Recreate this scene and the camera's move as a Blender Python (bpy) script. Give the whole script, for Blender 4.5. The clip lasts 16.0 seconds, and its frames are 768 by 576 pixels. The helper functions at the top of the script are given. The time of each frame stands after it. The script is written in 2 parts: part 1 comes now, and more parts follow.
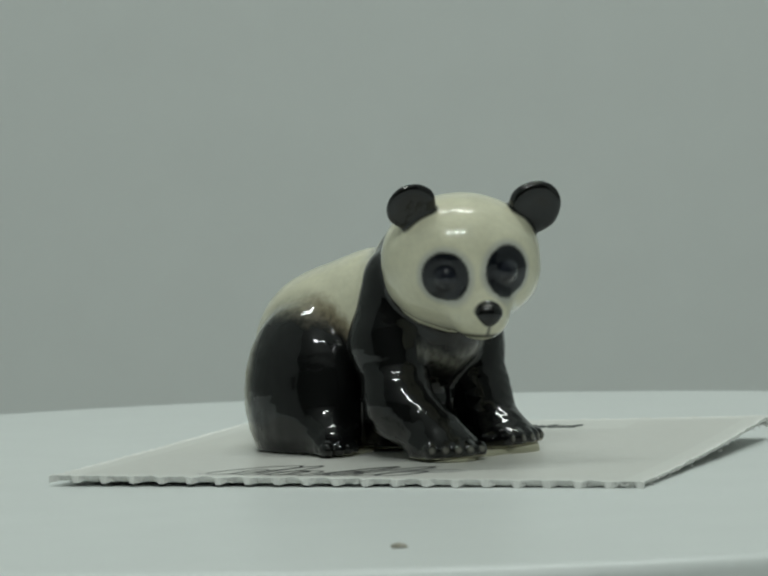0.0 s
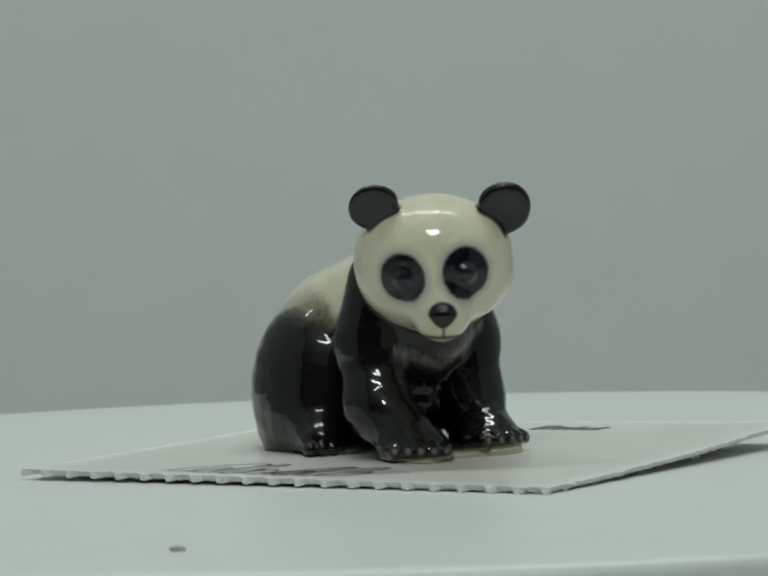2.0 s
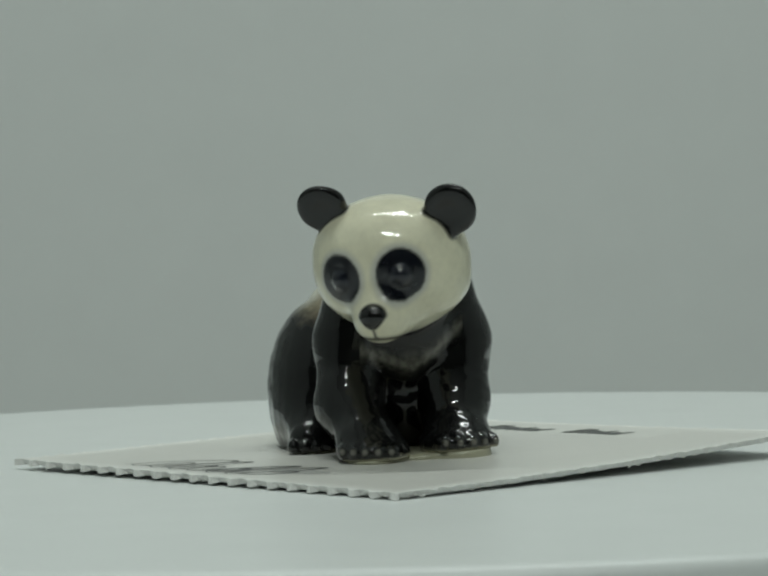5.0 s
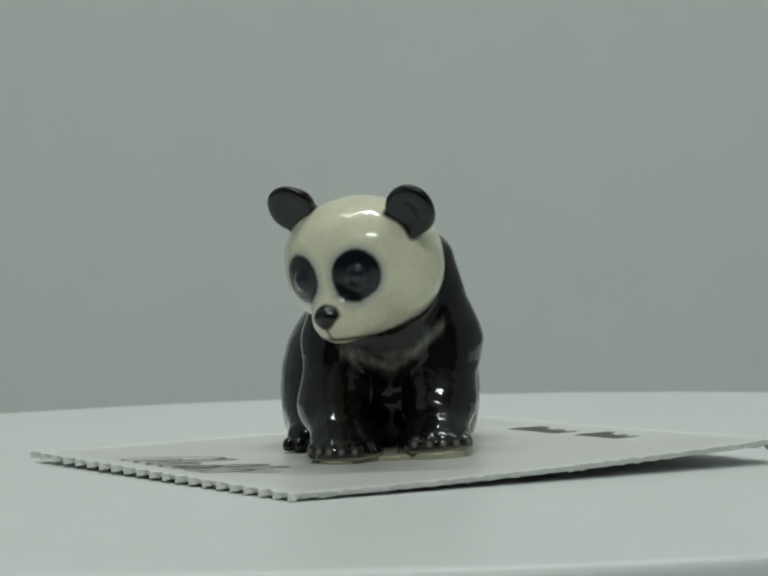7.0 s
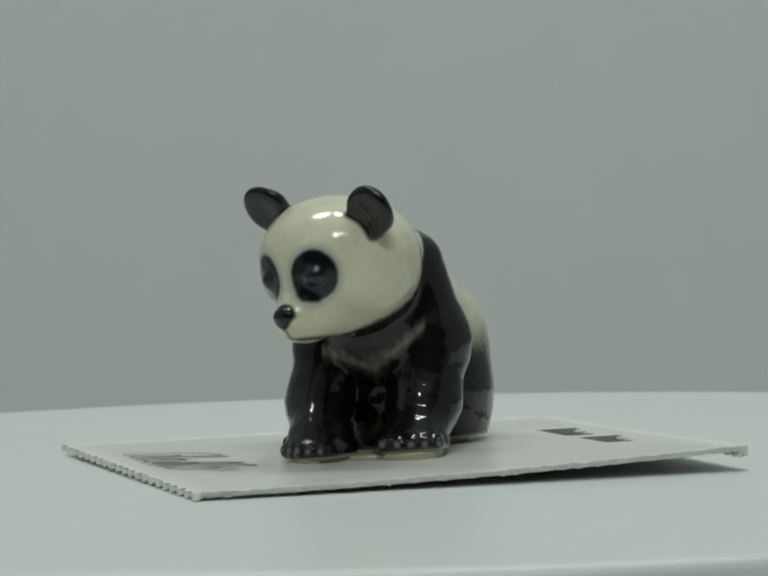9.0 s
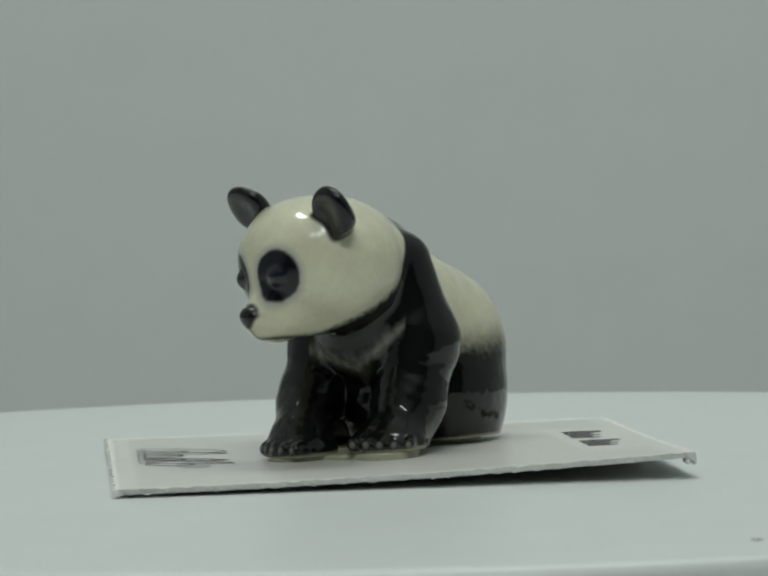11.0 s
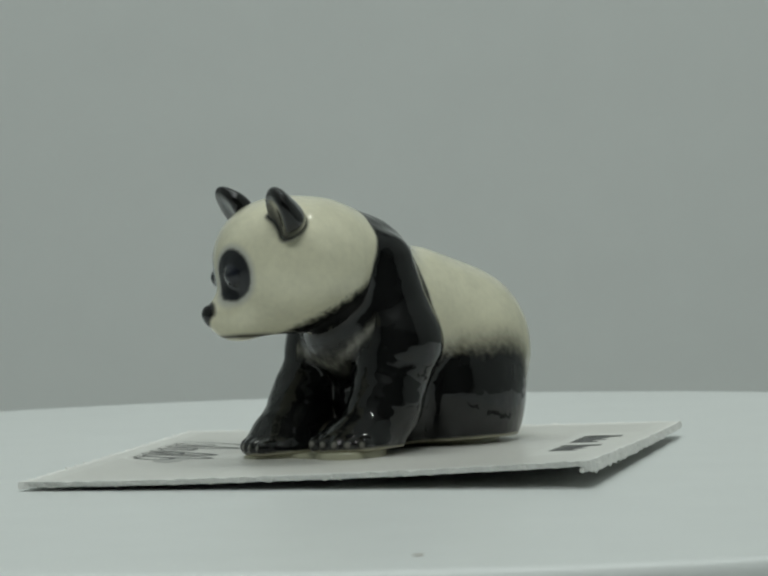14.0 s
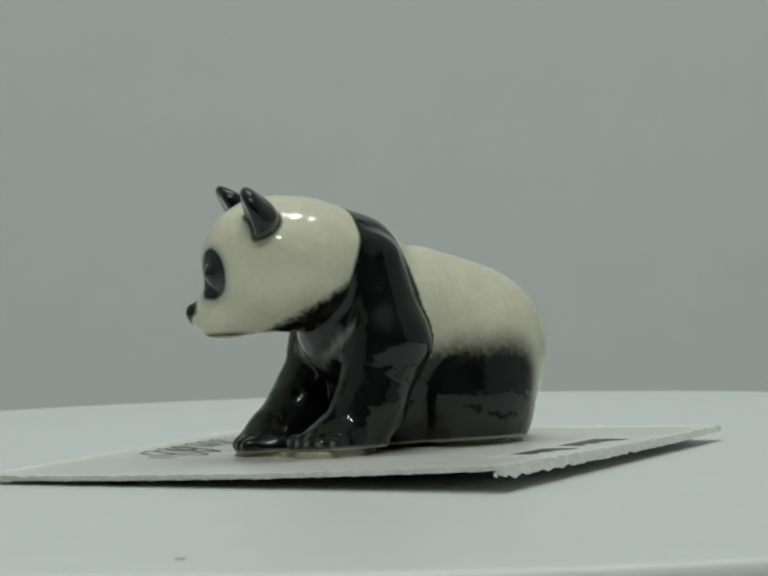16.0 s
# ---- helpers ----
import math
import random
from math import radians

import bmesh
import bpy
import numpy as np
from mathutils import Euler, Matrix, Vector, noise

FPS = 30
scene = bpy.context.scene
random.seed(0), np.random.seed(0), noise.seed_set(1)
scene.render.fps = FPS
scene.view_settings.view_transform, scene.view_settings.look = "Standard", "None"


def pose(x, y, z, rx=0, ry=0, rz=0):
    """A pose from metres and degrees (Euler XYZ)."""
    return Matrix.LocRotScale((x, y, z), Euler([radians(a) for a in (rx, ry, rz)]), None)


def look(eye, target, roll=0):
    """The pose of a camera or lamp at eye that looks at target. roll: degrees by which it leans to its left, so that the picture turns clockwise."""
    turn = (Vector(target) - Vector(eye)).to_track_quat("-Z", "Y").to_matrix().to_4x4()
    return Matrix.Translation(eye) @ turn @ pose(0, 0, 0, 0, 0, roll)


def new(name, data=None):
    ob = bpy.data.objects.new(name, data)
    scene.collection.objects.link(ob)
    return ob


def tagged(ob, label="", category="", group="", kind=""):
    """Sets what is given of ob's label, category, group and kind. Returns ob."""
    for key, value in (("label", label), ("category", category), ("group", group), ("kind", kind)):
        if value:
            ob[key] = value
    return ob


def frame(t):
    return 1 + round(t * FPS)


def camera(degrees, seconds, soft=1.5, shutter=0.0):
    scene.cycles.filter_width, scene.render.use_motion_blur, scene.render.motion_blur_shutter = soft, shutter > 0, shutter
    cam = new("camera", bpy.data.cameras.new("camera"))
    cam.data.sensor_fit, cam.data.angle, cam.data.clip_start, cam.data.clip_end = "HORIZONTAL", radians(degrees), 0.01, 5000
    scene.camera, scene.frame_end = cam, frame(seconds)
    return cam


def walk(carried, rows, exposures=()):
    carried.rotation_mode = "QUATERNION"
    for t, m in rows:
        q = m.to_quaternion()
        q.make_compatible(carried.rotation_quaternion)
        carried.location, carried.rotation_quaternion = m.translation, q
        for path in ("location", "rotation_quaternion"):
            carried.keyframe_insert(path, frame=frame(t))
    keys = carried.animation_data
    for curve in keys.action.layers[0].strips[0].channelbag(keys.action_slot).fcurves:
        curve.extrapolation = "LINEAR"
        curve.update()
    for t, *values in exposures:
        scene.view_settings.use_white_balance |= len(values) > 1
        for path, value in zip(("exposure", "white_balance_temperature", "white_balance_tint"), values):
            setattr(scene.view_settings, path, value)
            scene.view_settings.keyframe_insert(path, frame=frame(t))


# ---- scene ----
# a still camera close to a small turntable; all sizes in metres
MM = 0.001
cam = camera(11.806, 16.0, soft=2.3)
cam.data.dof.use_dof, cam.data.dof.focus_distance, cam.data.dof.aperture_fstop = True, 0.392, 120.0
EYE = Vector((0.0, -0.400, 0.0349))
YAW, DIP = radians(-0.2654), radians(2.3498)
AIM = EYE + Vector((math.sin(YAW) * math.cos(DIP), math.cos(YAW) * math.cos(DIP), -math.sin(DIP)))
STAND = look(EYE, AIM, -1.2705)
walk(cam, [(0.0, STAND), (16.0, STAND)], exposures=[(0.0, 0.0, 6500, 8.5), (8.0, 0.0, 6500, 9.5), (16.0, 0.0, 6500, 12.0)])

# ---- world and light ----
world = bpy.data.worlds.new("world")
scene.world = world
world.use_nodes = True
world.node_tree.nodes["Background"].inputs[0].default_value = (0.9, 1.0, 0.95, 1)
world.node_tree.nodes["Background"].inputs[1].default_value = 0.02


def area_lamp(name, eye, target, w, h, watts, colour=(0.925, 1.0, 0.955)):
    data = bpy.data.lights.new(name, "AREA")
    data.shape, data.size, data.size_y, data.energy, data.color = "RECTANGLE", w, h, watts, colour
    ob = new(name, data)
    ob.matrix_world = look(eye, target)
    return ob


area_lamp("ceiling_strip_light", (0.0, 0.09, 0.497), (0.0, 0.09, 0.0), 0.38, 0.016, 0.98)
area_lamp("front_strip_light", (0.0, -0.40, 0.497), (0.0, -0.10, 0.0), 0.24, 0.014, 1.10)


# ---- materials ----
def material(name):
    m = bpy.data.materials.new(name)
    m.use_nodes = True
    return m, m.node_tree, m.node_tree.nodes["Principled BSDF"]


def link(tree, a, b):
    tree.links.new(a, b)


def plain(name, colour, rough=0.5, metal=0.0, grain=0.03, scale=600.0, bump=0.0, bump_scale=2000.0, blotch=40.0, coat=0.0):
    """A surface with variation at two scales and a fine relief."""
    m, tree, bsdf = material(name)
    n = tree.nodes
    coord = n.new("ShaderNodeTexCoord")
    a, b = n.new("ShaderNodeTexNoise"), n.new("ShaderNodeTexNoise")
    a.inputs["Scale"].default_value, b.inputs["Scale"].default_value = scale, blotch
    a.inputs["Detail"].default_value = b.inputs["Detail"].default_value = 3.0
    link(tree, coord.outputs["Object"], a.inputs["Vector"])
    link(tree, coord.outputs["Object"], b.inputs["Vector"])
    add = n.new("ShaderNodeMath")
    add.operation = "ADD"
    link(tree, a.outputs["Fac"], add.inputs[0])
    link(tree, b.outputs["Fac"], add.inputs[1])
    ramp = n.new("ShaderNodeMapRange")
    ramp.inputs["From Min"].default_value, ramp.inputs["From Max"].default_value = 0.6, 1.4
    ramp.inputs["To Min"].default_value, ramp.inputs["To Max"].default_value = 1 - grain, 1 + grain
    link(tree, add.outputs[0], ramp.inputs["Value"])
    mix = n.new("ShaderNodeVectorMath")
    mix.operation = "SCALE"
    mix.inputs[0].default_value = colour
    link(tree, ramp.outputs["Result"], mix.inputs["Scale"])
    link(tree, mix.outputs["Vector"], bsdf.inputs["Base Color"])
    bsdf.inputs["Roughness"].default_value, bsdf.inputs["Metallic"].default_value = rough, metal
    bsdf.inputs["Coat Weight"].default_value = coat
    if bump:
        c, d = n.new("ShaderNodeTexNoise"), n.new("ShaderNodeBump")
        c.inputs["Scale"].default_value = bump_scale
        d.inputs["Strength"].default_value, d.inputs["Distance"].default_value = bump, 0.0002
        link(tree, coord.outputs["Object"], c.inputs["Vector"])
        link(tree, c.outputs["Fac"], d.inputs["Height"])
        link(tree, d.outputs["Normal"], bsdf.inputs["Normal"])
    return m


def glazed_ceramic():
    """Glossy glaze over painted bisque: the paint pattern comes from the mesh's own colour layer."""
    m, tree, bsdf = material("glazed ceramic")
    n = tree.nodes
    paint = n.new("ShaderNodeAttribute")
    paint.attribute_name = "glaze"
    coord = n.new("ShaderNodeTexCoord")
    mott = n.new("ShaderNodeTexNoise")
    mott.inputs["Scale"].default_value, mott.inputs["Detail"].default_value = 260.0, 5.0
    link(tree, coord.outputs["Object"], mott.inputs["Vector"])
    ramp = n.new("ShaderNodeMapRange")
    ramp.inputs["From Min"].default_value, ramp.inputs["From Max"].default_value = 0.3, 0.7
    ramp.inputs["To Min"].default_value, ramp.inputs["To Max"].default_value = 0.93, 1.05
    link(tree, mott.outputs["Fac"], ramp.inputs["Value"])
    mul = n.new("ShaderNodeVectorMath")
    mul.operation = "SCALE"
    link(tree, paint.outputs["Color"], mul.inputs[0])
    link(tree, ramp.outputs["Result"], mul.inputs["Scale"])
    link(tree, mul.outputs["Vector"], bsdf.inputs["Base Color"])
    bsdf.inputs["Roughness"].default_value = 0.4
    bsdf.inputs["Specular IOR Level"].default_value = 0.08
    bsdf.inputs["Coat Weight"].default_value, bsdf.inputs["Coat Roughness"].default_value, bsdf.inputs["Coat IOR"].default_value = 1.0, 0.032, 1.47
    relief = n.new("ShaderNodeTexNoise")
    relief.inputs["Scale"].default_value, relief.inputs["Detail"].default_value = 330.0, 2.0
    link(tree, coord.outputs["Object"], relief.inputs["Vector"])
    bump = n.new("ShaderNodeBump")
    bump.inputs["Strength"].default_value, bump.inputs["Distance"].default_value = 0.42, 0.0004
    link(tree, relief.outputs["Fac"], bump.inputs["Height"])
    fine = n.new("ShaderNodeTexNoise")
    fine.inputs["Scale"].default_value = 1100.0
    link(tree, coord.outputs["Object"], fine.inputs["Vector"])
    grain = n.new("ShaderNodeBump")
    grain.inputs["Strength"].default_value, grain.inputs["Distance"].default_value = 0.22, 0.00012
    link(tree, fine.outputs["Fac"], grain.inputs["Height"])
    link(tree, bump.outputs["Normal"], grain.inputs["Normal"])
    link(tree, grain.outputs["Normal"], bsdf.inputs["Normal"])
    link(tree, grain.outputs["Normal"], bsdf.inputs["Coat Normal"])
    return m


WALL = plain("matte backdrop paper", (0.68, 0.70, 0.69), 0.9, grain=0.02, scale=90, blotch=6)
DARK = plain("dim room wall", (0.16, 0.16, 0.16), 0.9)
SIDE = plain("grey-white fabric panel", (0.38, 0.40, 0.39), 0.9, grain=0.04, scale=90, blotch=8)
TABLE = plain("white table laminate", (0.7, 0.72, 0.7), 0.5, grain=0.02, scale=60, blotch=9)
PLATTER = plain("satin white plastic", (0.73, 0.76, 0.75), 0.38, grain=0.025, scale=120, blotch=14, bump=0.05)
CARD = plain("white coated card", (0.74, 0.74, 0.70), 0.35, grain=0.03, scale=900, blotch=70)
PANEL = plain("grey-white printed card panel", (0.69, 0.685, 0.645), 0.3, grain=0.03, scale=900, blotch=70)
TORN = plain("torn card fibre", (0.82, 0.82, 0.79), 0.95, grain=0.12, scale=2500, blotch=500, bump=0.6, bump_scale=3500)
INK = plain("black printing ink", (0.03, 0.03, 0.034), 0.4)
GREYINK = plain("grey printing ink", (0.44, 0.44, 0.42), 0.4)
BLACK_PRINT = plain("dark grey printed bar", (0.06, 0.062, 0.06), 0.4, grain=0.2, scale=1500)
GLUE = plain("dried clear glue", (0.42, 0.41, 0.30), 0.3, grain=0.08, scale=700, bump=0.4, bump_scale=900)
DUST = plain("brown dust crumb", (0.40, 0.375, 0.31), 0.9, grain=0.3, scale=3000)
PALE_DUST = plain("pale dust crumb", (0.52, 0.51, 0.47), 0.9, grain=0.2, scale=3000)
CERAMIC = glazed_ceramic()


def mesh_ob(name, bm, mat, smooth=False):
    me = bpy.data.meshes.new(name)
    bm.normal_update()
    bm.to_mesh(me)
    bm.free()
    me.materials.append(mat)
    for p in me.polygons:
        p.use_smooth = smooth
    return new(name, me)


def part(name, bm, mat, parent, label="", smooth=False):
    ob = mesh_ob(name, bm, mat, smooth)
    ob.parent = parent
    if label:
        tagged(ob, label)
    return ob


def slab(bm, x0, x1, y0, y1, z0, z1):
    r = bmesh.ops.create_cube(bm, size=1.0)
    bmesh.ops.scale(bm, vec=(x1 - x0, y1 - y0, z1 - z0), verts=r["verts"])
    bmesh.ops.translate(bm, vec=((x0 + x1) / 2, (y0 + y1) / 2, (z0 + z1) / 2), verts=r["verts"])


def lathe(profile, n=192):
    """A body of revolution about z from (radius, height) pairs; a radius of 0 closes an end."""
    bm = bmesh.new()
    rings = []
    for r, z in profile:
        if r == 0:
            rings.append([bm.verts.new((0, 0, z))])
        else:
            rings.append([bm.verts.new((r * math.cos(2 * math.pi * k / n), r * math.sin(2 * math.pi * k / n), z)) for k in range(n)])
    for a, b in zip(rings, rings[1:]):
        for k in range(n):
            j = (k + 1) % n
            if len(a) == 1:
                bm.faces.new((a[0], b[k], b[j]))
            elif len(b) == 1:
                bm.faces.new((a[k], b[0], a[j]))
            else:
                bm.faces.new((a[k], b[k], b[j], a[j]))
    bmesh.ops.recalc_face_normals(bm, faces=bm.faces)
    return bm


# ---- the place: backdrop, plain walls, ceiling and table ----
def wall(name, label, mat, *box):
    bm = bmesh.new()
    slab(bm, *box)
    return tagged(mesh_ob(name, bm, mat), label, "wall", kind="structure")


DESK = -0.030
wall("wall_north", "plain pale grey-green backdrop wall", WALL, -0.90, 0.90, 0.45, 0.47, DESK, 0.50)
wall("wall_west_inner", "grey-white fabric side panel of the photo box", SIDE, -0.32, -0.31, -0.27, 0.45, DESK, 0.50)
wall("wall_east_inner", "grey-white fabric side panel of the photo box", SIDE, 0.31, 0.32, -0.27, 0.45, DESK, 0.50)
wall("wall_west", "dim plain wall of the room", DARK, -0.92, -0.90, -0.92, 0.47, DESK, 0.50)
wall("wall_east", "dim plain wall of the room", DARK, 0.90, 0.92, -0.92, 0.47, DESK, 0.50)
wall("wall_south", "dim plain wall of the room", DARK, -0.9, 0.9, -0.92, -0.90, DESK, 0.50)
wall("ceiling", "plain pale ceiling", WALL, -0.9, 0.9, -0.92, 0.47, 0.50, 0.52)
wall("floor", "plain white table top", TABLE, -0.9, 0.9, -0.92, 0.47, DESK - 0.02, DESK)

# ---- the turntable ----
RADIUS = 105.0 * MM


def turntable():
    thing = tagged(new("turntable"), "round satin white plastic turntable, turning slowly", "turntable")
    prof = [(0, 0), (0.06, 0), (0.095, 0), (RADIUS - 0.0016, 0), (RADIUS - 0.0009, -0.0002), (RADIUS - 0.0003, -0.0006), (RADIUS, -0.0014),
            (RADIUS, -0.0085), (RADIUS - 0.0004, -0.0092), (RADIUS - 0.0012, -0.0098), (0.07, -0.010), (0, -0.010)]
    part("platter", lathe(prof), PLATTER, thing, smooth=False)
    for p in thing.children[0].data.polygons:
        p.use_smooth = abs(p.normal.z) < 0.98
    foot = [(0, -0.0105), (0.055, -0.0105), (0.060, -0.012), (0.070, -0.026), (0.071, -0.0295), (0, -0.0295)]
    part("base", lathe(foot, 96), PLATTER, thing, smooth=False)
    return thing


# ---- the card ----
CORNER_A, CORNER_B, CORNER_C, CORNER_D = (Vector(c) * MM for c in ((23.05, -41.7), (-36.3, -21.0), (40.8, 13.2), (-18.3, 33.9)))
THICK = 0.50 * MM


def card_height(u, v):
    """Height of the card's top: flat along A-B, lifted towards C-D and most at C. u runs from A to B, v from A to C."""
    u, v = min(u, 1.0), max(0.0, v)
    return (0.62 + 0.20 * u + 0.95 * v ** 1.3 + 1.15 * v ** 1.9 * (1 - u) ** 1.6) * MM


def card_point(u, v, up=0.0):
    p = CORNER_A * (1 - u) * (1 - v) + CORNER_B * u * (1 - v) + CORNER_C * (1 - u) * v + CORNER_D * u * v
    return Vector((p.x, p.y, card_height(u, v) + up))


def in_panel(u, v):
    """The greyish printed field: all but a white rim and a white box for the two printed lines."""
    return 0.045 < u < 0.955 and 0.045 < v < 0.955 and not (v > 0.84 and 0.23 < u < 0.765)


def ribbon(bm, points, width, up=0.03):
    """A flat printed stroke on the card along (u, v) points, width in millimetres."""
    wu, wv = width / 63.0, width / 57.5
    rows = []
    for k, (u, v) in enumerate(points):
        a, b = points[max(k - 1, 0)], points[min(k + 1, len(points) - 1)]
        d = Vector(((b[0] - a[0]) * 63.0, (b[1] - a[1]) * 57.5))
        d = d.normalized() if d.length > 1e-6 else Vector((1, 0))
        taper = 0.55 + 0.45 * math.sin(math.pi * (k + 0.5) / len(points))
        rows.append([bm.verts.new(card_point(u - s * d.y * wu * taper / 2, v + s * d.x * wv * taper / 2, up * MM)) for s in (-1, 1)])
    for a, b in zip(rows, rows[1:]):
        bm.faces.new((a[0], a[1], b[1], b[0]))


def card():
    thing = tagged(new("backing_card"), "white printed backing card with torn perforated edges, curling up", "card")
    rng = random.Random(4)
    n = 120
    rag = [[0.0] * (n + 1) for _ in range(4)]
    for e in range(4):
        for k in range(n + 1):
            rag[e][k] = 0.0030 * noise.noise((k * 0.16, e * 7.1, 0)) + 0.0035 * noise.noise((k * 0.7, e * 3.3, 2))
    tabs = [0.0050 if k % 6 in (0, 1) else -0.0020 for k in range(n + 1)]
    bm = bmesh.new()
    top, low = {}, {}
    for i in range(n + 1):
        for j in range(n + 1):
            u, v = i / n, j / n
            wu0, wu1 = max(0, 1 - u * n / 2), max(0, 1 - (1 - u) * n / 2)
            wv0, wv1 = max(0, 1 - v * n / 2), max(0, 1 - (1 - v) * n / 2)
            uu = u - wu0 * rag[2][j] + wu1 * rag[3][j]
            vv = v - wv0 * (0.4 * rag[0][i] + tabs[i]) + wv1 * rag[1][i]
            rim = max(wu0, wu1, wv0, wv1)
            jag = 0.16 * MM * rim * (0.5 + noise.noise((i * 0.45, j * 0.45, 5)))
            drop = THICK * (1 + rim * (0.25 * noise.noise((i * 0.5, j * 0.5, 9)) + (0.30 if tabs[i] > 0 and wv0 > 0 else 0)))
            drop += THICK * 1.7 * wv1 * (1 - u) ** 0.7 * (0.8 + 0.5 * noise.noise((i * 0.3, 4.0, 1.0)))
            top[i, j] = bm.verts.new(card_point(uu, vv, jag))
            inset = 0.008 * rim if not (wv0 > 0 and tabs[i] > 0) else 0
            low[i, j] = bm.verts.new(card_point(uu + inset * (u < 0.5) * (wu0 > 0) - inset * (wu1 > 0), vv + inset * (wv0 > 0) + 0.004 * wv1, -drop))
    for i in range(n):
        for j in range(n):
            f = bm.faces.new((top[i, j], top[i, j + 1], top[i + 1, j + 1], top[i + 1, j]))
            bm.faces.new((low[i, j], low[i + 1, j], low[i + 1, j + 1], low[i, j + 1]))
            edge = min(i, j, n - 1 - i, n - 1 - j)
            f.material_index = 1 if edge < 1 else (2 if in_panel((i + 0.5) / n, (j + 0.5) / n) else 0)
    for i in range(n):
        for a, b in (((i + 1, 0), (i, 0)), ((i, n), (i + 1, n)), ((0, i), (0, i + 1)), ((n, i + 1), (n, i))):
            f = bm.faces.new((top[a], top[b], low[b], low[a]))
            f.material_index = 1
    bmesh.ops.recalc_face_normals(bm, faces=bm.faces)
    sheet = part("sheet", bm, CARD, thing)
    sheet.data.materials.append(TORN)
    sheet.data.materials.append(PANEL)
    # a few torn fibres on the ragged sides, and a hanging shred at the lifted corner
    bm = bmesh.new()
    for e, count in ((1, 50), (2, 36), (3, 24), (0, 10)):
        for k in range(count):
            q, r = rng.random(), rng.uniform(-0.001, 0.004)
            u, v = ((q, -r), (q, 1 + r), (-r, q), (1 + r, q))[e]
            c = card_point(u, v, -THICK * rng.uniform(0.2, 1.0))
            along = math.atan2(*( (CORNER_C - CORNER_A).yx if e > 1 else (CORNER_B - CORNER_A).yx))
            m = Matrix.Translation(c) @ Euler((rng.uniform(-0.4, 0.4), rng.uniform(-0.3, 0.3), along + rng.uniform(-0.4, 0.4))).to_matrix().to_4x4() @ Matrix.Diagonal(
                (rng.uniform(0.15, 0.5) * MM, rng.uniform(0.05, 0.12) * MM, rng.uniform(0.04, 0.09) * MM, 1))
            bmesh.ops.create_icosphere(bm, subdivisions=1, radius=1.0, matrix=m)
    for k in range(9):
        c = card_point(0.004 + 0.004 * k, 0.985 + 0.006 * rng.random(), -THICK - rng.uniform(0.0, 0.45) * MM)
        m = Matrix.Translation(c) @ Euler((rng.random(), rng.random(), rng.random())).to_matrix().to_4x4() @ Matrix.Diagonal((0.34 * MM, 0.2 * MM, 0.26 * MM, 1))
        bmesh.ops.create_icosphere(bm, subdivisions=1, radius=1.0, matrix=m)
    tagged(part("torn_fibre", bm, TORN, thing, "frayed white paper fibres on the torn edge"), kind="stuff")
    # unreadable script: one slanted line of looping strokes, thin at first and heavy at the end
    thin, heavy = bmesh.new(), bmesh.new()
    for k in range(9):
        u0, tall = 0.690 - 0.034 * k, (0.145 if k in (0, 2, 5, 7) else 0.080) * rng.uniform(0.9, 1.1)
        wide = 0.020 if k == 0 else rng.uniform(0.009, 0.014)
        turn = [2 * math.pi * (0.05 + 0.9 * q / 14) for q in range(15)]
        slant, flip = rng.uniform(0.2, 0.75), rng.choice((-1, 1))
        u0 += rng.uniform(-0.012, 0.012)
        pts = [(u0 + 0.04 - flip * wide * 1.8 * math.sin(a) - slant * tall * (0.5 - 0.5 * math.cos(a)), 0.062 + tall * (0.5 - 0.5 * math.cos(a))) for a in turn]
        ribbon(thin if k < 5 else heavy, pts, rng.uniform(0.30, 0.44) if k < 5 else rng.uniform(0.48, 0.70))
    part("script_strokes", thin, INK, thing, "thin looping strokes of unreadable script")
    part("script_strokes", heavy, INK, thing, "heavy looping strokes of unreadable script")
    bm = bmesh.new()
    for v0, u0, u1 in ((0.060, 0.765, 0.44),):
        pts = [(u0 + (u1 - u0) * q / 30, v0 + 0.009 * math.sin(q * 1.35)) for q in range(31)]
        ribbon(bm, pts, 0.22, 0.036)
    part("swash", bm, INK, thing, "thin dark looping pen line")
    bm = bmesh.new()
    ribbon(bm, [(0.46 - 0.12 * q / 8, 0.150 + 0.006 * math.sin(q * 2.1)) for q in range(9)], 3.6, 0.024)
    part("tint_block", bm, GREYINK, thing)
    # two short words of heavy print, ragged towards the rim
    for ua, ub in ((0.695, 0.525), (0.468, 0.325)):
        for k in range(7):
            bm = bmesh.new()
            u = ua + (ub - ua) * (k + 0.5) / 7
            v1 = 0.940 if k < 2 else (0.921, 0.912, 0.925, 0.908, 0.918)[k - 2]
            ribbon(bm, [(u + 0.004 * math.sin(q + k), 0.866 + (v1 - 0.866) * q / 6) for q in range(7)], abs(ub - ua) * 63.0 / 7 * (0.80 if k % 2 else 1.02))
            part("printed_bar", bm, BLACK_PRINT, thing, "dark grey bar of unreadable print")
    return thing


# ---- the ceramic panda ----
PANDA = Vector((2.0, -4.0, 0.0))
PANDA_TURN = -47.0
HEAD = np.array((9.0, -2.5, 21.0))
HEAD_TURN = radians(-30.0)


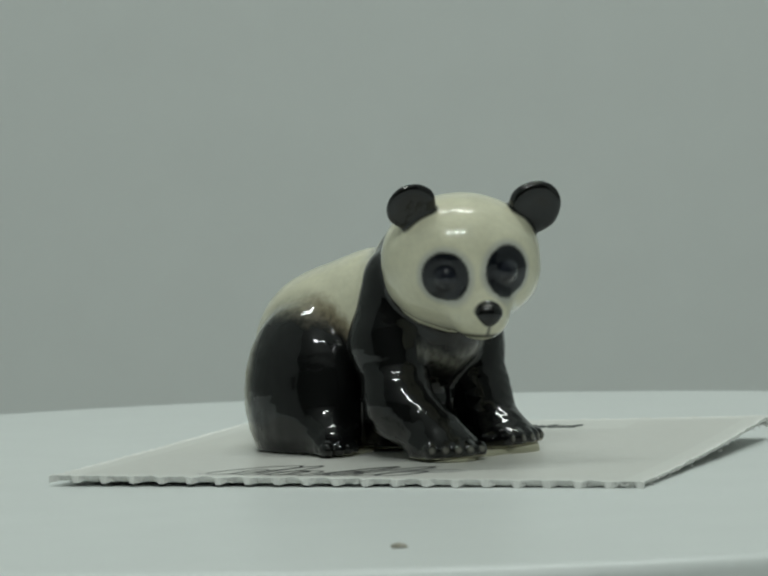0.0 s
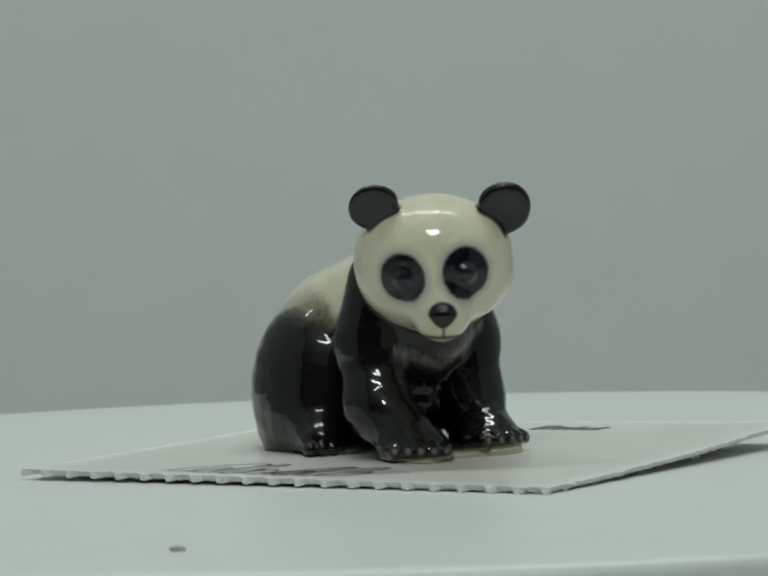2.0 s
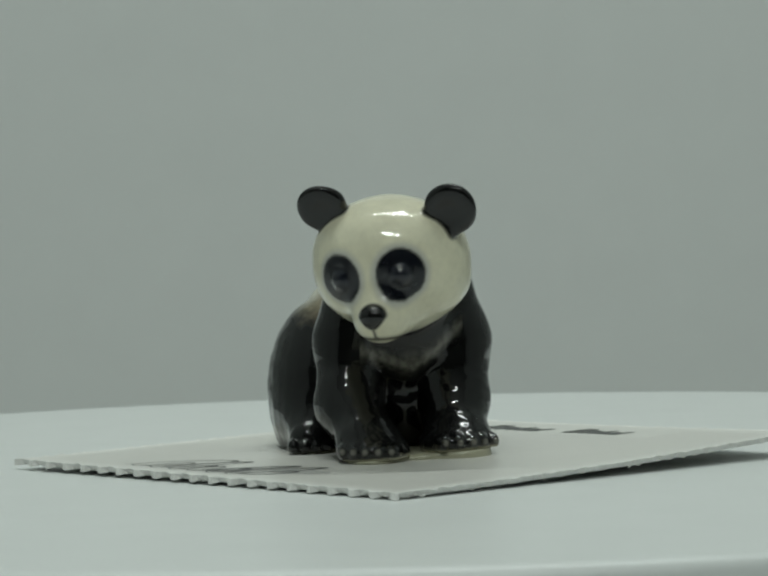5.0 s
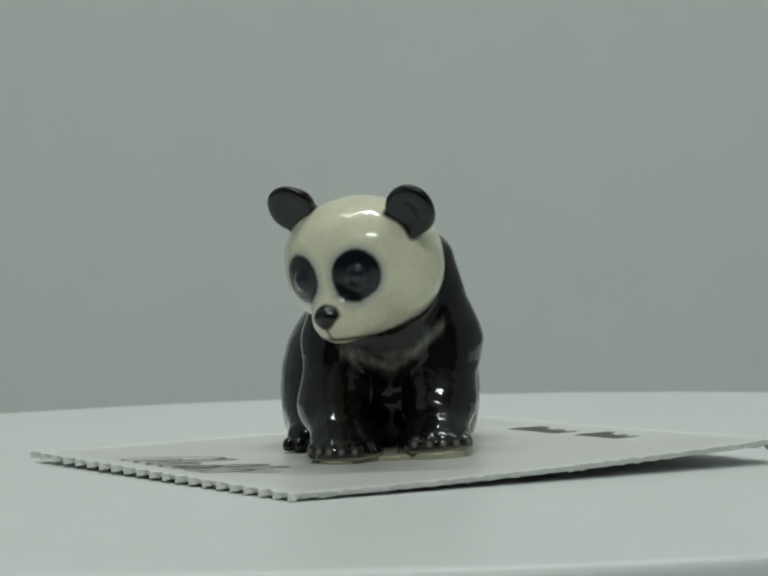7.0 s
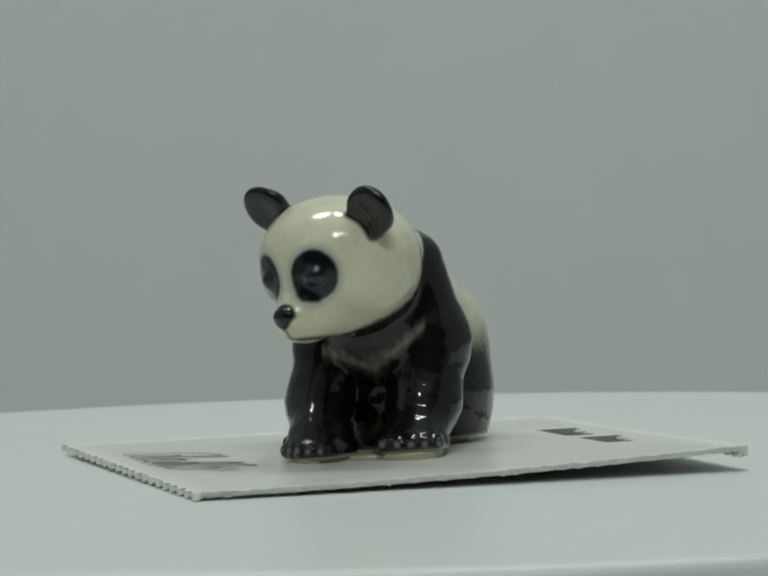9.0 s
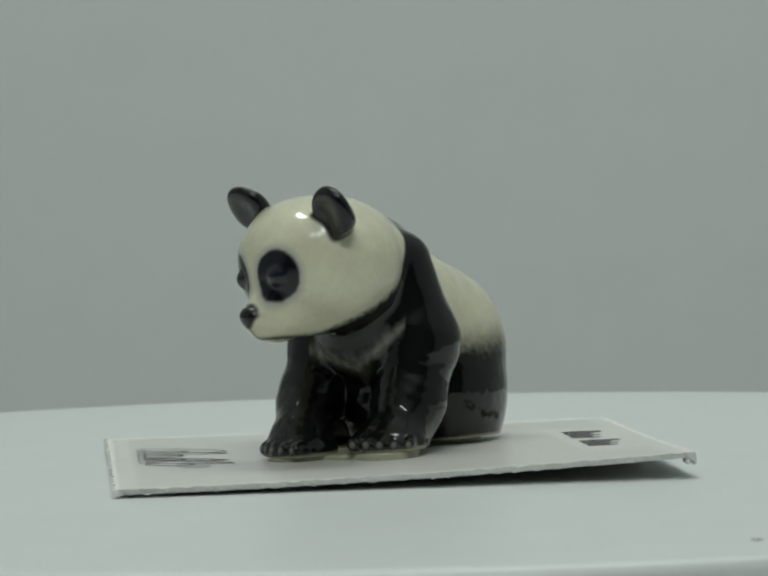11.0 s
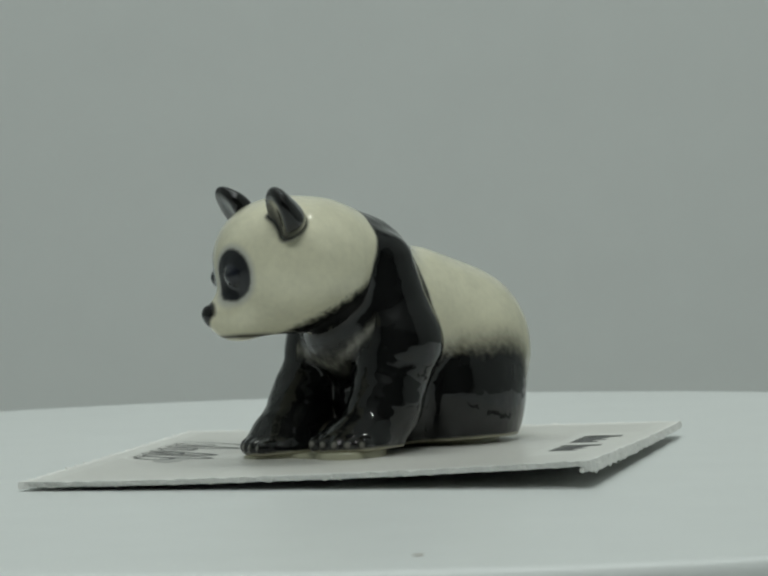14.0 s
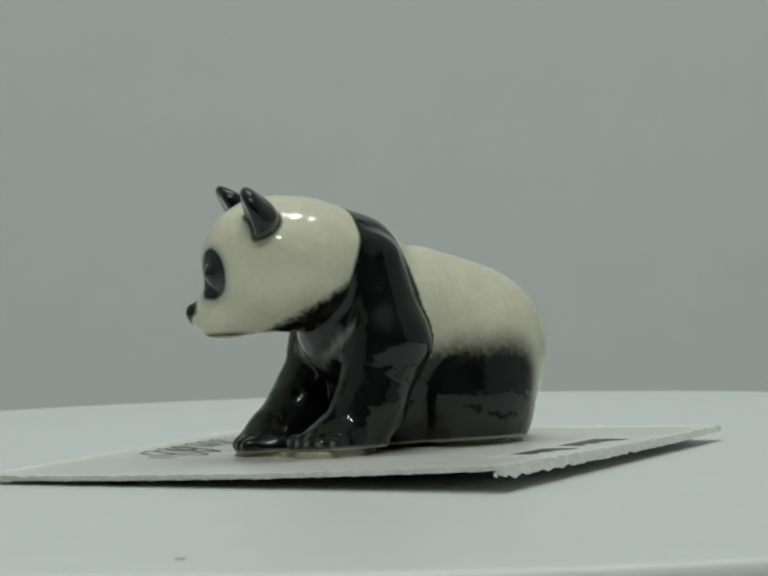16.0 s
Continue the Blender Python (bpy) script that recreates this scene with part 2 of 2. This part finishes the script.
def ell(P, c, r, turn=0.0, lean=0.0, roll=0.0):
    """Near-distance to an ellipsoid, turned about z, leaned about its y and rolled about its x (radians)."""
    d = P - np.array(c)
    ct, st = math.cos(turn), math.sin(turn)
    x, y, z = d[..., 0] * ct + d[..., 1] * st, -d[..., 0] * st + d[..., 1] * ct, d[..., 2]
    cl, sl = math.cos(lean), math.sin(lean)
    x, z = x * cl - z * sl, x * sl + z * cl
    cr, sr = math.cos(roll), math.sin(roll)
    y, z = y * cr + z * sr, -y * sr + z * cr
    k0 = np.sqrt((x / r[0]) ** 2 + (y / r[1]) ** 2 + (z / r[2]) ** 2)
    k1 = np.sqrt((x / r[0] ** 2) ** 2 + (y / r[1] ** 2) ** 2 + (z / r[2] ** 2) ** 2)
    return k0 * (k0 - 1.0) / np.maximum(k1, 1e-6)


def limb(P, a, b, ra, rb):
    """A tapered round limb from a to b."""
    a, b = np.array(a, float), np.array(b, float)
    h = np.clip(((P - a) @ (b - a)) / np.dot(b - a, b - a), 0, 1)
    return np.linalg.norm(P - a - h[..., None] * (b - a), axis=-1) - (ra + (rb - ra) * h)


def melt(a, b, k):
    h = np.clip(0.5 + 0.5 * (b - a) / k, 0, 1)
    return b * (1 - h) + a * h - k * h * (1 - h)


def carve(a, b, k):
    return -melt(-a, b, k)


def head_at(f, l, u):
    """A place given forward, left and up from the head's middle."""
    c, s = math.cos(HEAD_TURN), math.sin(HEAD_TURN)
    return HEAD + np.array((f * c - l * s, f * s + l * c, u))


EYES = (head_at(8.1, -3.85, -0.95), head_at(8.5, 3.4, -0.4))
NOSE = head_at(9.4, 0.5, -4.7)
EARS = (head_at(4.3, -6.05, 6.3), head_at(3.2, 6.95, 5.85))


def head_field(P):
    d = ell(P, head_at(0.0, -0.2, 0.5), (8.2, 7.95, 6.8), HEAD_TURN)
    d = melt(d, ell(P, head_at(1.0, -0.05, 1.9), (6.6, 7.6, 5.25), HEAD_TURN), 2.2)
    d = melt(d, ell(P, head_at(0.6, 0.2, -1.4), (6.4, 7.3, 3.8), HEAD_TURN), 2.2)
    d = melt(d, ell(P, head_at(-3.6, -0.1, 0.5), (5.6, 6.0, 6.5), HEAD_TURN), 2.0)
    d = melt(d, ell(P, head_at(5.95, 0.45, -4.6), (3.8, 3.0, 2.8), HEAD_TURN, 0.12), 1.8)
    d = melt(d, ell(P, head_at(1.5, 0.6, -4.0), (6.2, 3.4, 2.6), HEAD_TURN), 1.4)
    for e in EYES:
        d = carve(d, np.linalg.norm(P - e - (e - HEAD) * 0.225, axis=-1) - 2.6, 0.6)
        d = melt(d, np.linalg.norm(P - e + (e - HEAD) * 0.15, axis=-1) - 1.2, 0.4)
    d = melt(d, ell(P, NOSE, (0.8, 1.35, 1.15), HEAD_TURN, 0.35), 0.5)
    return d


def ear_field(P):
    """Two cupped ears, thick at the root and thin at the rim, turned outwards."""
    d = None
    for e, s, lean in zip(EARS, (-1, 1), (0.60, 0.36)):
        a = HEAD_TURN + s * 0.25
        out = head_at(lean, s * 0.58, 0.72) - HEAD
        out /= np.linalg.norm(out)
        face = np.array((math.cos(a), math.sin(a), 0.0))
        face -= out * (out @ face)
        face /= np.linalg.norm(face)
        side = np.cross(out, face)
        q = P - e
        h, w, f = q @ out, q @ side, q @ face
        w = w / (0.70 + 0.30 * soft(h, -3.0, 0.8))
        f = (f + 0.25 * (h < 0) * h * 0.3) / (1.25 - 0.55 * soft(h, -2.0, 2.6))
        r = (3.1, 2.72, 1.45) if s < 0 else (3.35, 2.85, 1.95)
        k0 = np.sqrt((h / r[0]) ** 2 + (w / r[1]) ** 2 + (f / r[2]) ** 2)
        k1 = np.sqrt((h / r[0] ** 2) ** 2 + (w / r[1] ** 2) ** 2 + (f / r[2] ** 2) ** 2)
        k = 0.8 * k0 * (k0 - 1.0) / np.maximum(k1, 1e-6)
        dish = e + face * 7.2 + out * 1.0
        k = carve(k, np.linalg.norm(P - dish, axis=-1) - 6.55, 0.7)
        d = k if d is None else np.minimum(d, k)
    return d


def ripple(P):
    """Hand-modelled unevenness: a few crossed waves, mostly running up and down."""
    x, y, z = P[..., 0], P[..., 1], P[..., 2]
    return (np.sin(2.1 * z + 0.9 * x + 0.4) + 0.8 * np.sin(2.9 * z - 1.1 * y + 0.7 * x + 1.9) + 0.7 * np.sin(1.6 * x - 1.9 * y + 1.1 * z)
            + 0.5 * np.sin(4.3 * z + 2.2 * y - 1.3 * x + 2.5) + 0.4 * np.sin(3.4 * x + 3.1 * y + 0.6))


def foot(y):
    """Height of the underside, which leans with the card."""
    return 1.62 + 0.062 * y


PAWS = (((9.2, -4.9, 3.1), -0.52, 3.45), ((7.8, 4.1, 3.1), 0.24, 3.7))


def toes(c, turn, half):
    """Middles of the five toes of a paw."""
    for k in range(5):
        q = (k - 2) / 2
        x, y = 2.85 - 0.55 * q * q, q * (half - 0.75)
        yield np.array((c[0] + x * math.cos(turn) - y * math.sin(turn), c[1] + x * math.sin(turn) + y * math.cos(turn), foot(c[1]) + 0.8))


def arm_field(P):
    right = limb(P, (1.2, -4.2, 19.5), (0.7, -5.2, 13.0), 3.8, 4.2)
    right = melt(right, limb(P, (0.7, -5.2, 13.0), (3.2, -6.5, 6.6), 4.2, 3.1), 1.2)
    right = melt(right, limb(P, (3.2, -6.4, 6.6), (7.6, -5.6, 3.5), 3.3, 3.0), 2.0)
    left = limb(P, (1.6, 3.6, 21.4), (0.8, 4.9, 13.0), 3.3, 4.5)
    left = melt(left, limb(P, (0.8, 4.9, 13.0), (2.9, 5.0, 6.9), 4.6, 3.7), 1.4)
    left = melt(left, limb(P, (3.2, 5.0, 6.6), (6.2, 4.6, 3.6), 3.6, 2.9), 1.4)
    left = melt(left, limb(P, (3.0, 5.0, 6.6), (3.6, 4.9, 3.4), 3.4, 2.6), 0.8)
    d = np.minimum(right, left)
    for c, turn, half in PAWS:
        d = melt(d, ell(P, (c[0], c[1], foot(c[1]) + 0.6), (3.7, half + 0.1, 2.0), turn), 2.4)
        for g in toes(c, turn, half):
            d = melt(d, ell(P, g, (1.1, 0.66, 0.85), turn), 0.5)
    return d


def thigh_field(P):
    d = ell(P, (-11.6, -5.9, 7.2), (7.9, 6.2, 10.2))
    d = melt(d, limb(P, (-8.5, -7.6, 4.8), (-4.2, -9.2, 2.5), 3.6, 2.2), 1.8)
    for k in range(4):
        q = (k - 1.5) / 1.5
        d = melt(d, ell(P, (-2.6 - 0.5 * q * q, -9.4 + 1.8 * q, 1.85), (1.1, 0.7, 0.85), -0.2), 0.2)
    left = ell(P, (-11.4, 4.7, 7.0), (7.5, 5.1, 9.0))
    return np.minimum(d, left)


def torso_field(P):
    d = ell(P, (-13.2, 0.1, 11.4), (9.6, 9.0, 9.5))
    d = melt(d, ell(P, (-6.5, 0.3, 14.5), (10.0, 7.0, 8.4), 0.0, -0.24), 2.5)
    d = melt(d, ell(P, (0.8, 0.0, 17.4), (6.2, 6.6, 9.0)), 2.0)
    d = melt(d, ell(P, (2.7, -0.3, 14.3), (4.3, 5.4, 5.0)), 1.5)
    d = melt(d, ell(P, (-4.5, 0.0, 6.5), (8.2, 5.4, 6.5)), 2.0)
    d = melt(d, ell(P, (-13.2, 0.0, 6.8), (8.0, 7.8, 7.2)), 2.0)
    d = melt(d, ell(P, (-21.4, -0.8, 4.2), (1.8, 2.0, 2.6)), 0.8)
    return d


def panda_field(P):
    x, y, z = P[..., 0], P[..., 1], P[..., 2]
    body = melt(torso_field(P), arm_field(P), 0.55)
    body = melt(body, thigh_field(P), 0.6)
    uneven = 0.005 + 0.011 * np.where(x < -2.5, soft(-y, 2.0, 6.0), 1.0) * (1 - soft(z, 11.0, 16.0))
    body = body + uneven * ripple(P)
    d = melt(body, head_field(P) + 0.012 * ripple(0.7 * P), 0.9 + 1.8 * soft(z, 21.0, 25.0))
    d = melt(d, ear_field(P), 0.4)
    return np.maximum(d, foot(y) - z)


def soft(x, a, b):
    t = np.clip((x - a) / (b - np.asarray(a)), 0, 1)
    return t * t * (3 - 2 * t)


def panda_paint(P):
    """Colour of the glaze at each place: cream, brown-black, blue-grey rims and pale claws."""
    cream, black, brown, blue = np.array((0.71, 0.685, 0.52)), np.array((0.0042, 0.0045, 0.0045)), np.array((0.24, 0.16, 0.07)), np.array((0.20, 0.23, 0.32))
    fuzz = np.array([noise.noise(Vector(p) * 1.6) + 0.6 * noise.noise(Vector(p) * 4.0) for p in P])
    arm, thigh, torso, head = arm_field(P), thigh_field(P), torso_field(P), head_field(P)
    x, y, z = P.T
    collar = x - 3.4 - 0.34 * np.maximum(0.0, 26.5 - z) * np.where(y > 0, 1.0, 0.4)
    on_head = (head < np.minimum(np.minimum(arm, thigh), torso) - 0.05) & (collar > 0)
    on_f = soft(np.minimum(np.minimum(arm, thigh), torso) - head, -0.15, 0.25) * soft(collar, -0.2, 0.2)
    near_eye = np.minimum(*[np.linalg.norm((P - e) * np.array((1, 1, 0.98)), axis=1) - k for e, k in zip(EYES, (0.05, 0.20))])
    ear = 1 - soft(ear_field(P), 0.05, 0.40)
    dark = np.zeros(len(P))
    warm = np.zeros(len(P))
    # shoulders and arms, a sharp band over the back
    band = soft(x - 0.2 * (z - 13) + 0.1 * fuzz, -3.8, -3.4)
    dark = np.maximum(dark, np.where(arm < torso + 0.3, 1.0, band))
    # legs fade upwards into the cream body
    edge = np.where(y > 0, 12.5 - np.where(x < -12.0, 0.10, 0.012) * (x + 12.0) ** 2, 16.8 - 0.060 * (x + 11.5) ** 2) + 0.45 * fuzz
    mid = soft(np.abs(y), 2.0, 5.5)
    leg = soft(edge - z, -2.6, 1.8) * mid * (1 - soft(-x + 0.25 * fuzz, np.where(y < 0, 13.8, 15.0), np.where(y < 0, 18.6, 19.6)))
    dark = np.maximum(dark, np.where(x < 0, leg, dark))
    dark = np.maximum(dark, soft(x, -10.0, -7.5) * soft(edge - z, -1.9, 1.2))
    warm = np.where((x < -3) & (arm > 0.4), soft(edge + 2.4 - z, 0.0, 2.0) * mid * (1 - soft(-x, 15.0, 20.0)) * np.where(y < 0, 0.70 * soft(x, -13.0, -7.0), 0.10), 0.0)
    # pale brush strokes in a V on the chest
    bow = np.where(y > 0, 9.9 + 0.62 * np.abs(y) ** 1.15, 9.9 + 0.28 * np.abs(y) ** 1.1)
    vee = np.exp(-((z - bow - 0.6) / (0.62 + 0.3 * fuzz)) ** 2) * (x > 3.5) * (np.abs(y) < 5.6)
    vee = np.maximum(vee, 0.9 * np.exp(-((y + 0.2) / 1.1) ** 2 - ((z - 10.9) / 0.9) ** 2) * (x > 3.5))
    # head: cream with eye patches, nose and mouth
    dark = dark * (1 - on_f)
    hf = (P - HEAD) @ np.array((math.cos(HEAD_TURN), math.sin(HEAD_TURN), 0))
    hl = (P - HEAD) @ np.array((-math.sin(HEAD_TURN), math.cos(HEAD_TURN), 0))
    hu = P[:, 2] - HEAD[2]
    # brushed fringe where the cheek meets the neck
    cheek = (on_f > 0.01) & (hl > 0)
    dark = np.maximum(dark, np.where(cheek, soft(-hf * 0.6 - hu * 1.03 + 0.45 * fuzz, 4.9, 6.2) * (hu < 0.0), 0.0))
    eye = 1 - soft(near_eye + 0.05 * fuzz, 2.4, 2.8)
    rim = (1 - soft(near_eye, 2.7, 3.6)) * 0.42
    nose = np.hypot((hl - 0.5) / (1.5 - 0.4 * np.clip(-(hu + 4.5), 0, 1.3)), (hu + 4.6) / 1.35)
    nose = (1 - soft(nose, 0.9, 1.12)) * (hf > 6.5)
    lip = -6.95 + 0.04 * (hl - 0.55) ** 2
    mouth = np.exp(-((hu - lip) / 0.21) ** 2) * (hf > 3.0) * (np.abs(hl - 0.55) < 3.0) + np.exp(-((hl - 0.55) / 0.17) ** 2) * (hu < -4.6) * (hu > -6.9) * (hf > 6)
    dark = np.maximum(dark, np.maximum(eye, np.maximum(nose, np.clip(mouth, 0, 1) * 0.9)) * on_head)
    dark = np.maximum(dark, ear)
    col = cream[None] * (1 + 0.05 * fuzz[:, None])
    col = col * (1 - warm[:, None]) + brown * warm[:, None]
    navy = (eye * on_head)[:, None]
    col = np.where(on_head[:, None], col * (1 - rim[:, None]) + blue * rim[:, None], col)
    col = col * (1 - dark[:, None]) + black * dark[:, None]
    col = col * (1 - navy) + np.array((0.0045, 0.0055, 0.009)) * navy
    inner = np.minimum(*[np.linalg.norm(P - e + (e - HEAD) * 0.10, axis=1) for e in EYES]) - 1.05
    iris = (1 - soft(inner, 0.02, 0.2))[:, None] * (on_head & (near_eye < 2))[:, None]
    col = col * (1 - 0.2 * iris) + np.array((0.035, 0.04, 0.06)) * 0.2 * iris
    vee = (vee * (0.8 + 0.2 * np.sin(5.5 * y + 3.0 * fuzz)) * (arm > -0.1) * ~on_head)[:, None] * 0.6
    col = col * (1 - vee) + np.array((0.34, 0.33, 0.28)) * vee
    # bare clay rim at the very foot, pale claws
    bare = (1 - soft(z - foot(y), 0.12, 0.35))[:, None]
    col = col * (1 - bare) + np.array((0.42, 0.40, 0.29)) * bare
    for c, turn, half in PAWS:
        for g in toes(c, turn, half):
            g = g + np.array((math.cos(turn), math.sin(turn), 0.1)) * 1.1
            w = (0.45 * (1 - soft(np.linalg.norm(P - g, axis=1), 0.15, 0.50)))[:, None]
            col = col * (1 - w) + np.array((0.36, 0.35, 0.30)) * w
    return np.clip(col, 0.0, 1.0)


def skin(field, lo, hi, step):
    """A closed surface round a field's zero, by surface nets."""
    lo, hi = np.array(lo, float), np.array(hi, float)
    n = np.ceil((hi - lo) / step).astype(int) + 1
    block = 4
    coarse = np.stack(np.meshgrid(*[lo[k] + step * (block * np.arange(-(-n[k] // block)) + 1.5) for k in range(3)], indexing="ij"), -1)
    F = field(coarse)
    for k in range(3):
        F = np.repeat(F, block, k)
    F = np.ascontiguousarray(F[:n[0], :n[1], :n[2]])
    near = np.argwhere(np.abs(F) < 6.5 * step)
    F[tuple(near.T)] = field(lo + step * near)
    inside = F < 0
    total = np.zeros(n - 1)
    for dx in (0, 1):
        for dy in (0, 1):
            for dz in (0, 1):
                total += inside[dx:n[0] - 1 + dx, dy:n[1] - 1 + dy, dz:n[2] - 1 + dz]
    active = (total > 0) & (total < 8)
    ids = -np.ones(active.shape, int)
    ids[active] = np.arange(active.sum())
    P = lo + step * (np.argwhere(active) + 0.5)
    quads = []
    for ax in range(3):
        a = np.moveaxis(inside, ax, 0)
        k = np.moveaxis(ids, ax, 0)
        cross = a[:-1] != a[1:]
        sel = np.argwhere(cross[:, 1:-1, 1:-1]) + np.array((0, 1, 1))
        i, j, l = sel.T
        q = np.stack((k[i, j - 1, l - 1], k[i, j, l - 1], k[i, j, l], k[i, j - 1, l]), 1)
        flip = ~a[i, j, l]
        q[flip] = q[flip][:, ::-1]
        quads.append(q)
    h = 0.02
    for _ in range(4):
        f = field(P)
        G = np.stack([(field(P + h * e) - field(P - h * e)) / (2 * h) for e in np.eye(3)], 1)
        P = P - np.clip(f / np.maximum((G ** 2).sum(1), 0.2), -step, step)[:, None] * G
    return P, np.concatenate(quads)


def panda():
    P, Q = skin(panda_field, (-25, -15, 1.2), (21, 13, 32), 0.21)
    colour = panda_paint(P)
    me = bpy.data.meshes.new("panda_figurine")
    me.from_pydata((P * MM).tolist(), [], Q.tolist())
    layer = me.color_attributes.new("glaze", "FLOAT_COLOR", "POINT")
    layer.data.foreach_set("color", np.concatenate((colour, np.ones((len(P), 1))), 1).ravel())
    me.materials.append(CERAMIC)
    me.polygons.foreach_set("use_smooth", np.ones(len(Q), bool))
    bm = bmesh.new()
    bm.from_mesh(me)
    bmesh.ops.recalc_face_normals(bm, faces=bm.faces)
    bm.to_mesh(me)
    bm.free()
    me.update()
    return tagged(new("panda_figurine", me), "glossy glazed black and cream ceramic panda sitting on the card", "figurine")


def glue(name, spots, low, high, label):
    """A thin uneven pad of dried glue under the feet: round spots run together."""

    def field(P):
        d = None
        for x, y, r in spots:
            k = np.hypot(P[..., 0] - x, P[..., 1] - y) - r
            d = k if d is None else melt(d, k, 1.5)
        top = P[..., 2] - high - 0.062 * P[..., 1] - 0.05 * np.sin(P[..., 0] * 1.1) * np.cos(P[..., 1] * 0.9)
        return -melt(-(d + 0.12 * (P[..., 2] - low)), -np.maximum(top, low - P[..., 2]), 0.25)

    xs, ys = [q[0] for q in spots], [q[1] for q in spots]
    P, Q = skin(field, (min(xs) - 6, min(ys) - 6, low - 0.6), (max(xs) + 6, max(ys) + 6, high + 0.8), 0.22)
    me = bpy.data.meshes.new(name)
    me.from_pydata((P * MM).tolist(), [], Q.tolist())
    me.materials.append(GLUE)
    me.polygons.foreach_set("use_smooth", np.ones(len(Q), bool))
    bm = bmesh.new()
    bm.from_mesh(me)
    bmesh.ops.recalc_face_normals(bm, faces=bm.faces)
    bm.to_mesh(me)
    bm.free()
    return tagged(new(name, me), label, "glue", group="glue under the feet")


def crumb(seed, size, mat, label):
    """A tiny uneven crumb lying on the platter."""
    bm = bmesh.new()
    bmesh.ops.create_icosphere(bm, subdivisions=3, radius=1.0)
    for v in bm.verts:
        k = 1 + 0.45 * noise.noise(v.co * 1.7 + Vector((seed, 0, 0)))
        v.co = Vector((v.co.x * size[0] * k, v.co.y * size[1] * k, max(0.0, v.co.z * size[2] * k + size[2] * 0.5))) * MM
    return tagged(mesh_ob("crumb", bm, mat, True), label, "crumb", group="crumbs on the turntable")


platter = turntable()
backing = card()
bear = panda()
front_glue = glue("glue_pad", ((8.6, -4.7, 3.2), (10.4, -5.6, 2.4), (9.4, 0.0, 1.6), (7.4, 4.0, 3.6), (9.2, 4.5, 2.7), (3.6, 0.0, 4.0)), 0.95, 1.66, "dried yellowish glue under the front paws")
hind_glue = glue("glue_pad", ((-7.4, -6.0, 4.2), (-4.6, -8.6, 2.6), (-12.5, -2.4, 6.0), (-12.0, 2.4, 4.6)), 0.9, 1.66, "dried yellowish glue under the haunches")
crumb_a, crumb_b = crumb(1.0, (0.7, 0.6, 0.25), DUST, "tiny brown crumb lying on the white turntable"), crumb(5.0, (0.6, 0.5, 0.10), PALE_DUST, "tiny pale fleck of dust on the white turntable")


# ---- the turning ----
TILT = pose(0, 0, 0, -0.2, -0.11, 0)
LEAN = pose(0, 0, -0.06 * MM, 0, -0.3, 0)
TURNS = ((0.0, 0.0), (0.5, -2.98), (1.0, -6.1), (1.5, -9.2), (2.0, -12.23), (2.5, -15.24), (3.0, -18.25), (3.5, -21.15), (4.0, -24.14), (5.25, -31.6),
         (6.5, -39.1), (7.0, -42.05), (7.5, -44.98), (8.0, -47.9), (8.5, -51.2), (9.0, -54.06), (10.25, -61.3), (11.5, -68.5), (12.0, -71.35), (12.5, -74.1),
         (13.0, -77.1), (13.5, -80.14), (14.0, -83.2), (14.5, -86.2), (15.0, -89.28), (15.5, -92.35), (16.0, -95.34))


def motions():
    home = pose(PANDA.x * MM, PANDA.y * MM, 0, 0, 0, PANDA_TURN)
    rest = {platter: pose(0, 0, 0), backing: pose(0, 0, 0), bear: home, front_glue: home, hind_glue: home,
            crumb_a: pose(-0.0007, -0.0887, 0), crumb_b: pose(0.0936, -0.0102, 0)}
    for thing, place in rest.items():
        lean = LEAN if thing in (platter, crumb_a, crumb_b) else pose(0, 0, 0)
        walk(thing, [(t, lean @ pose(0, 0, 0, 0, 0, a) @ TILT @ place) for t, a in TURNS])


motions()
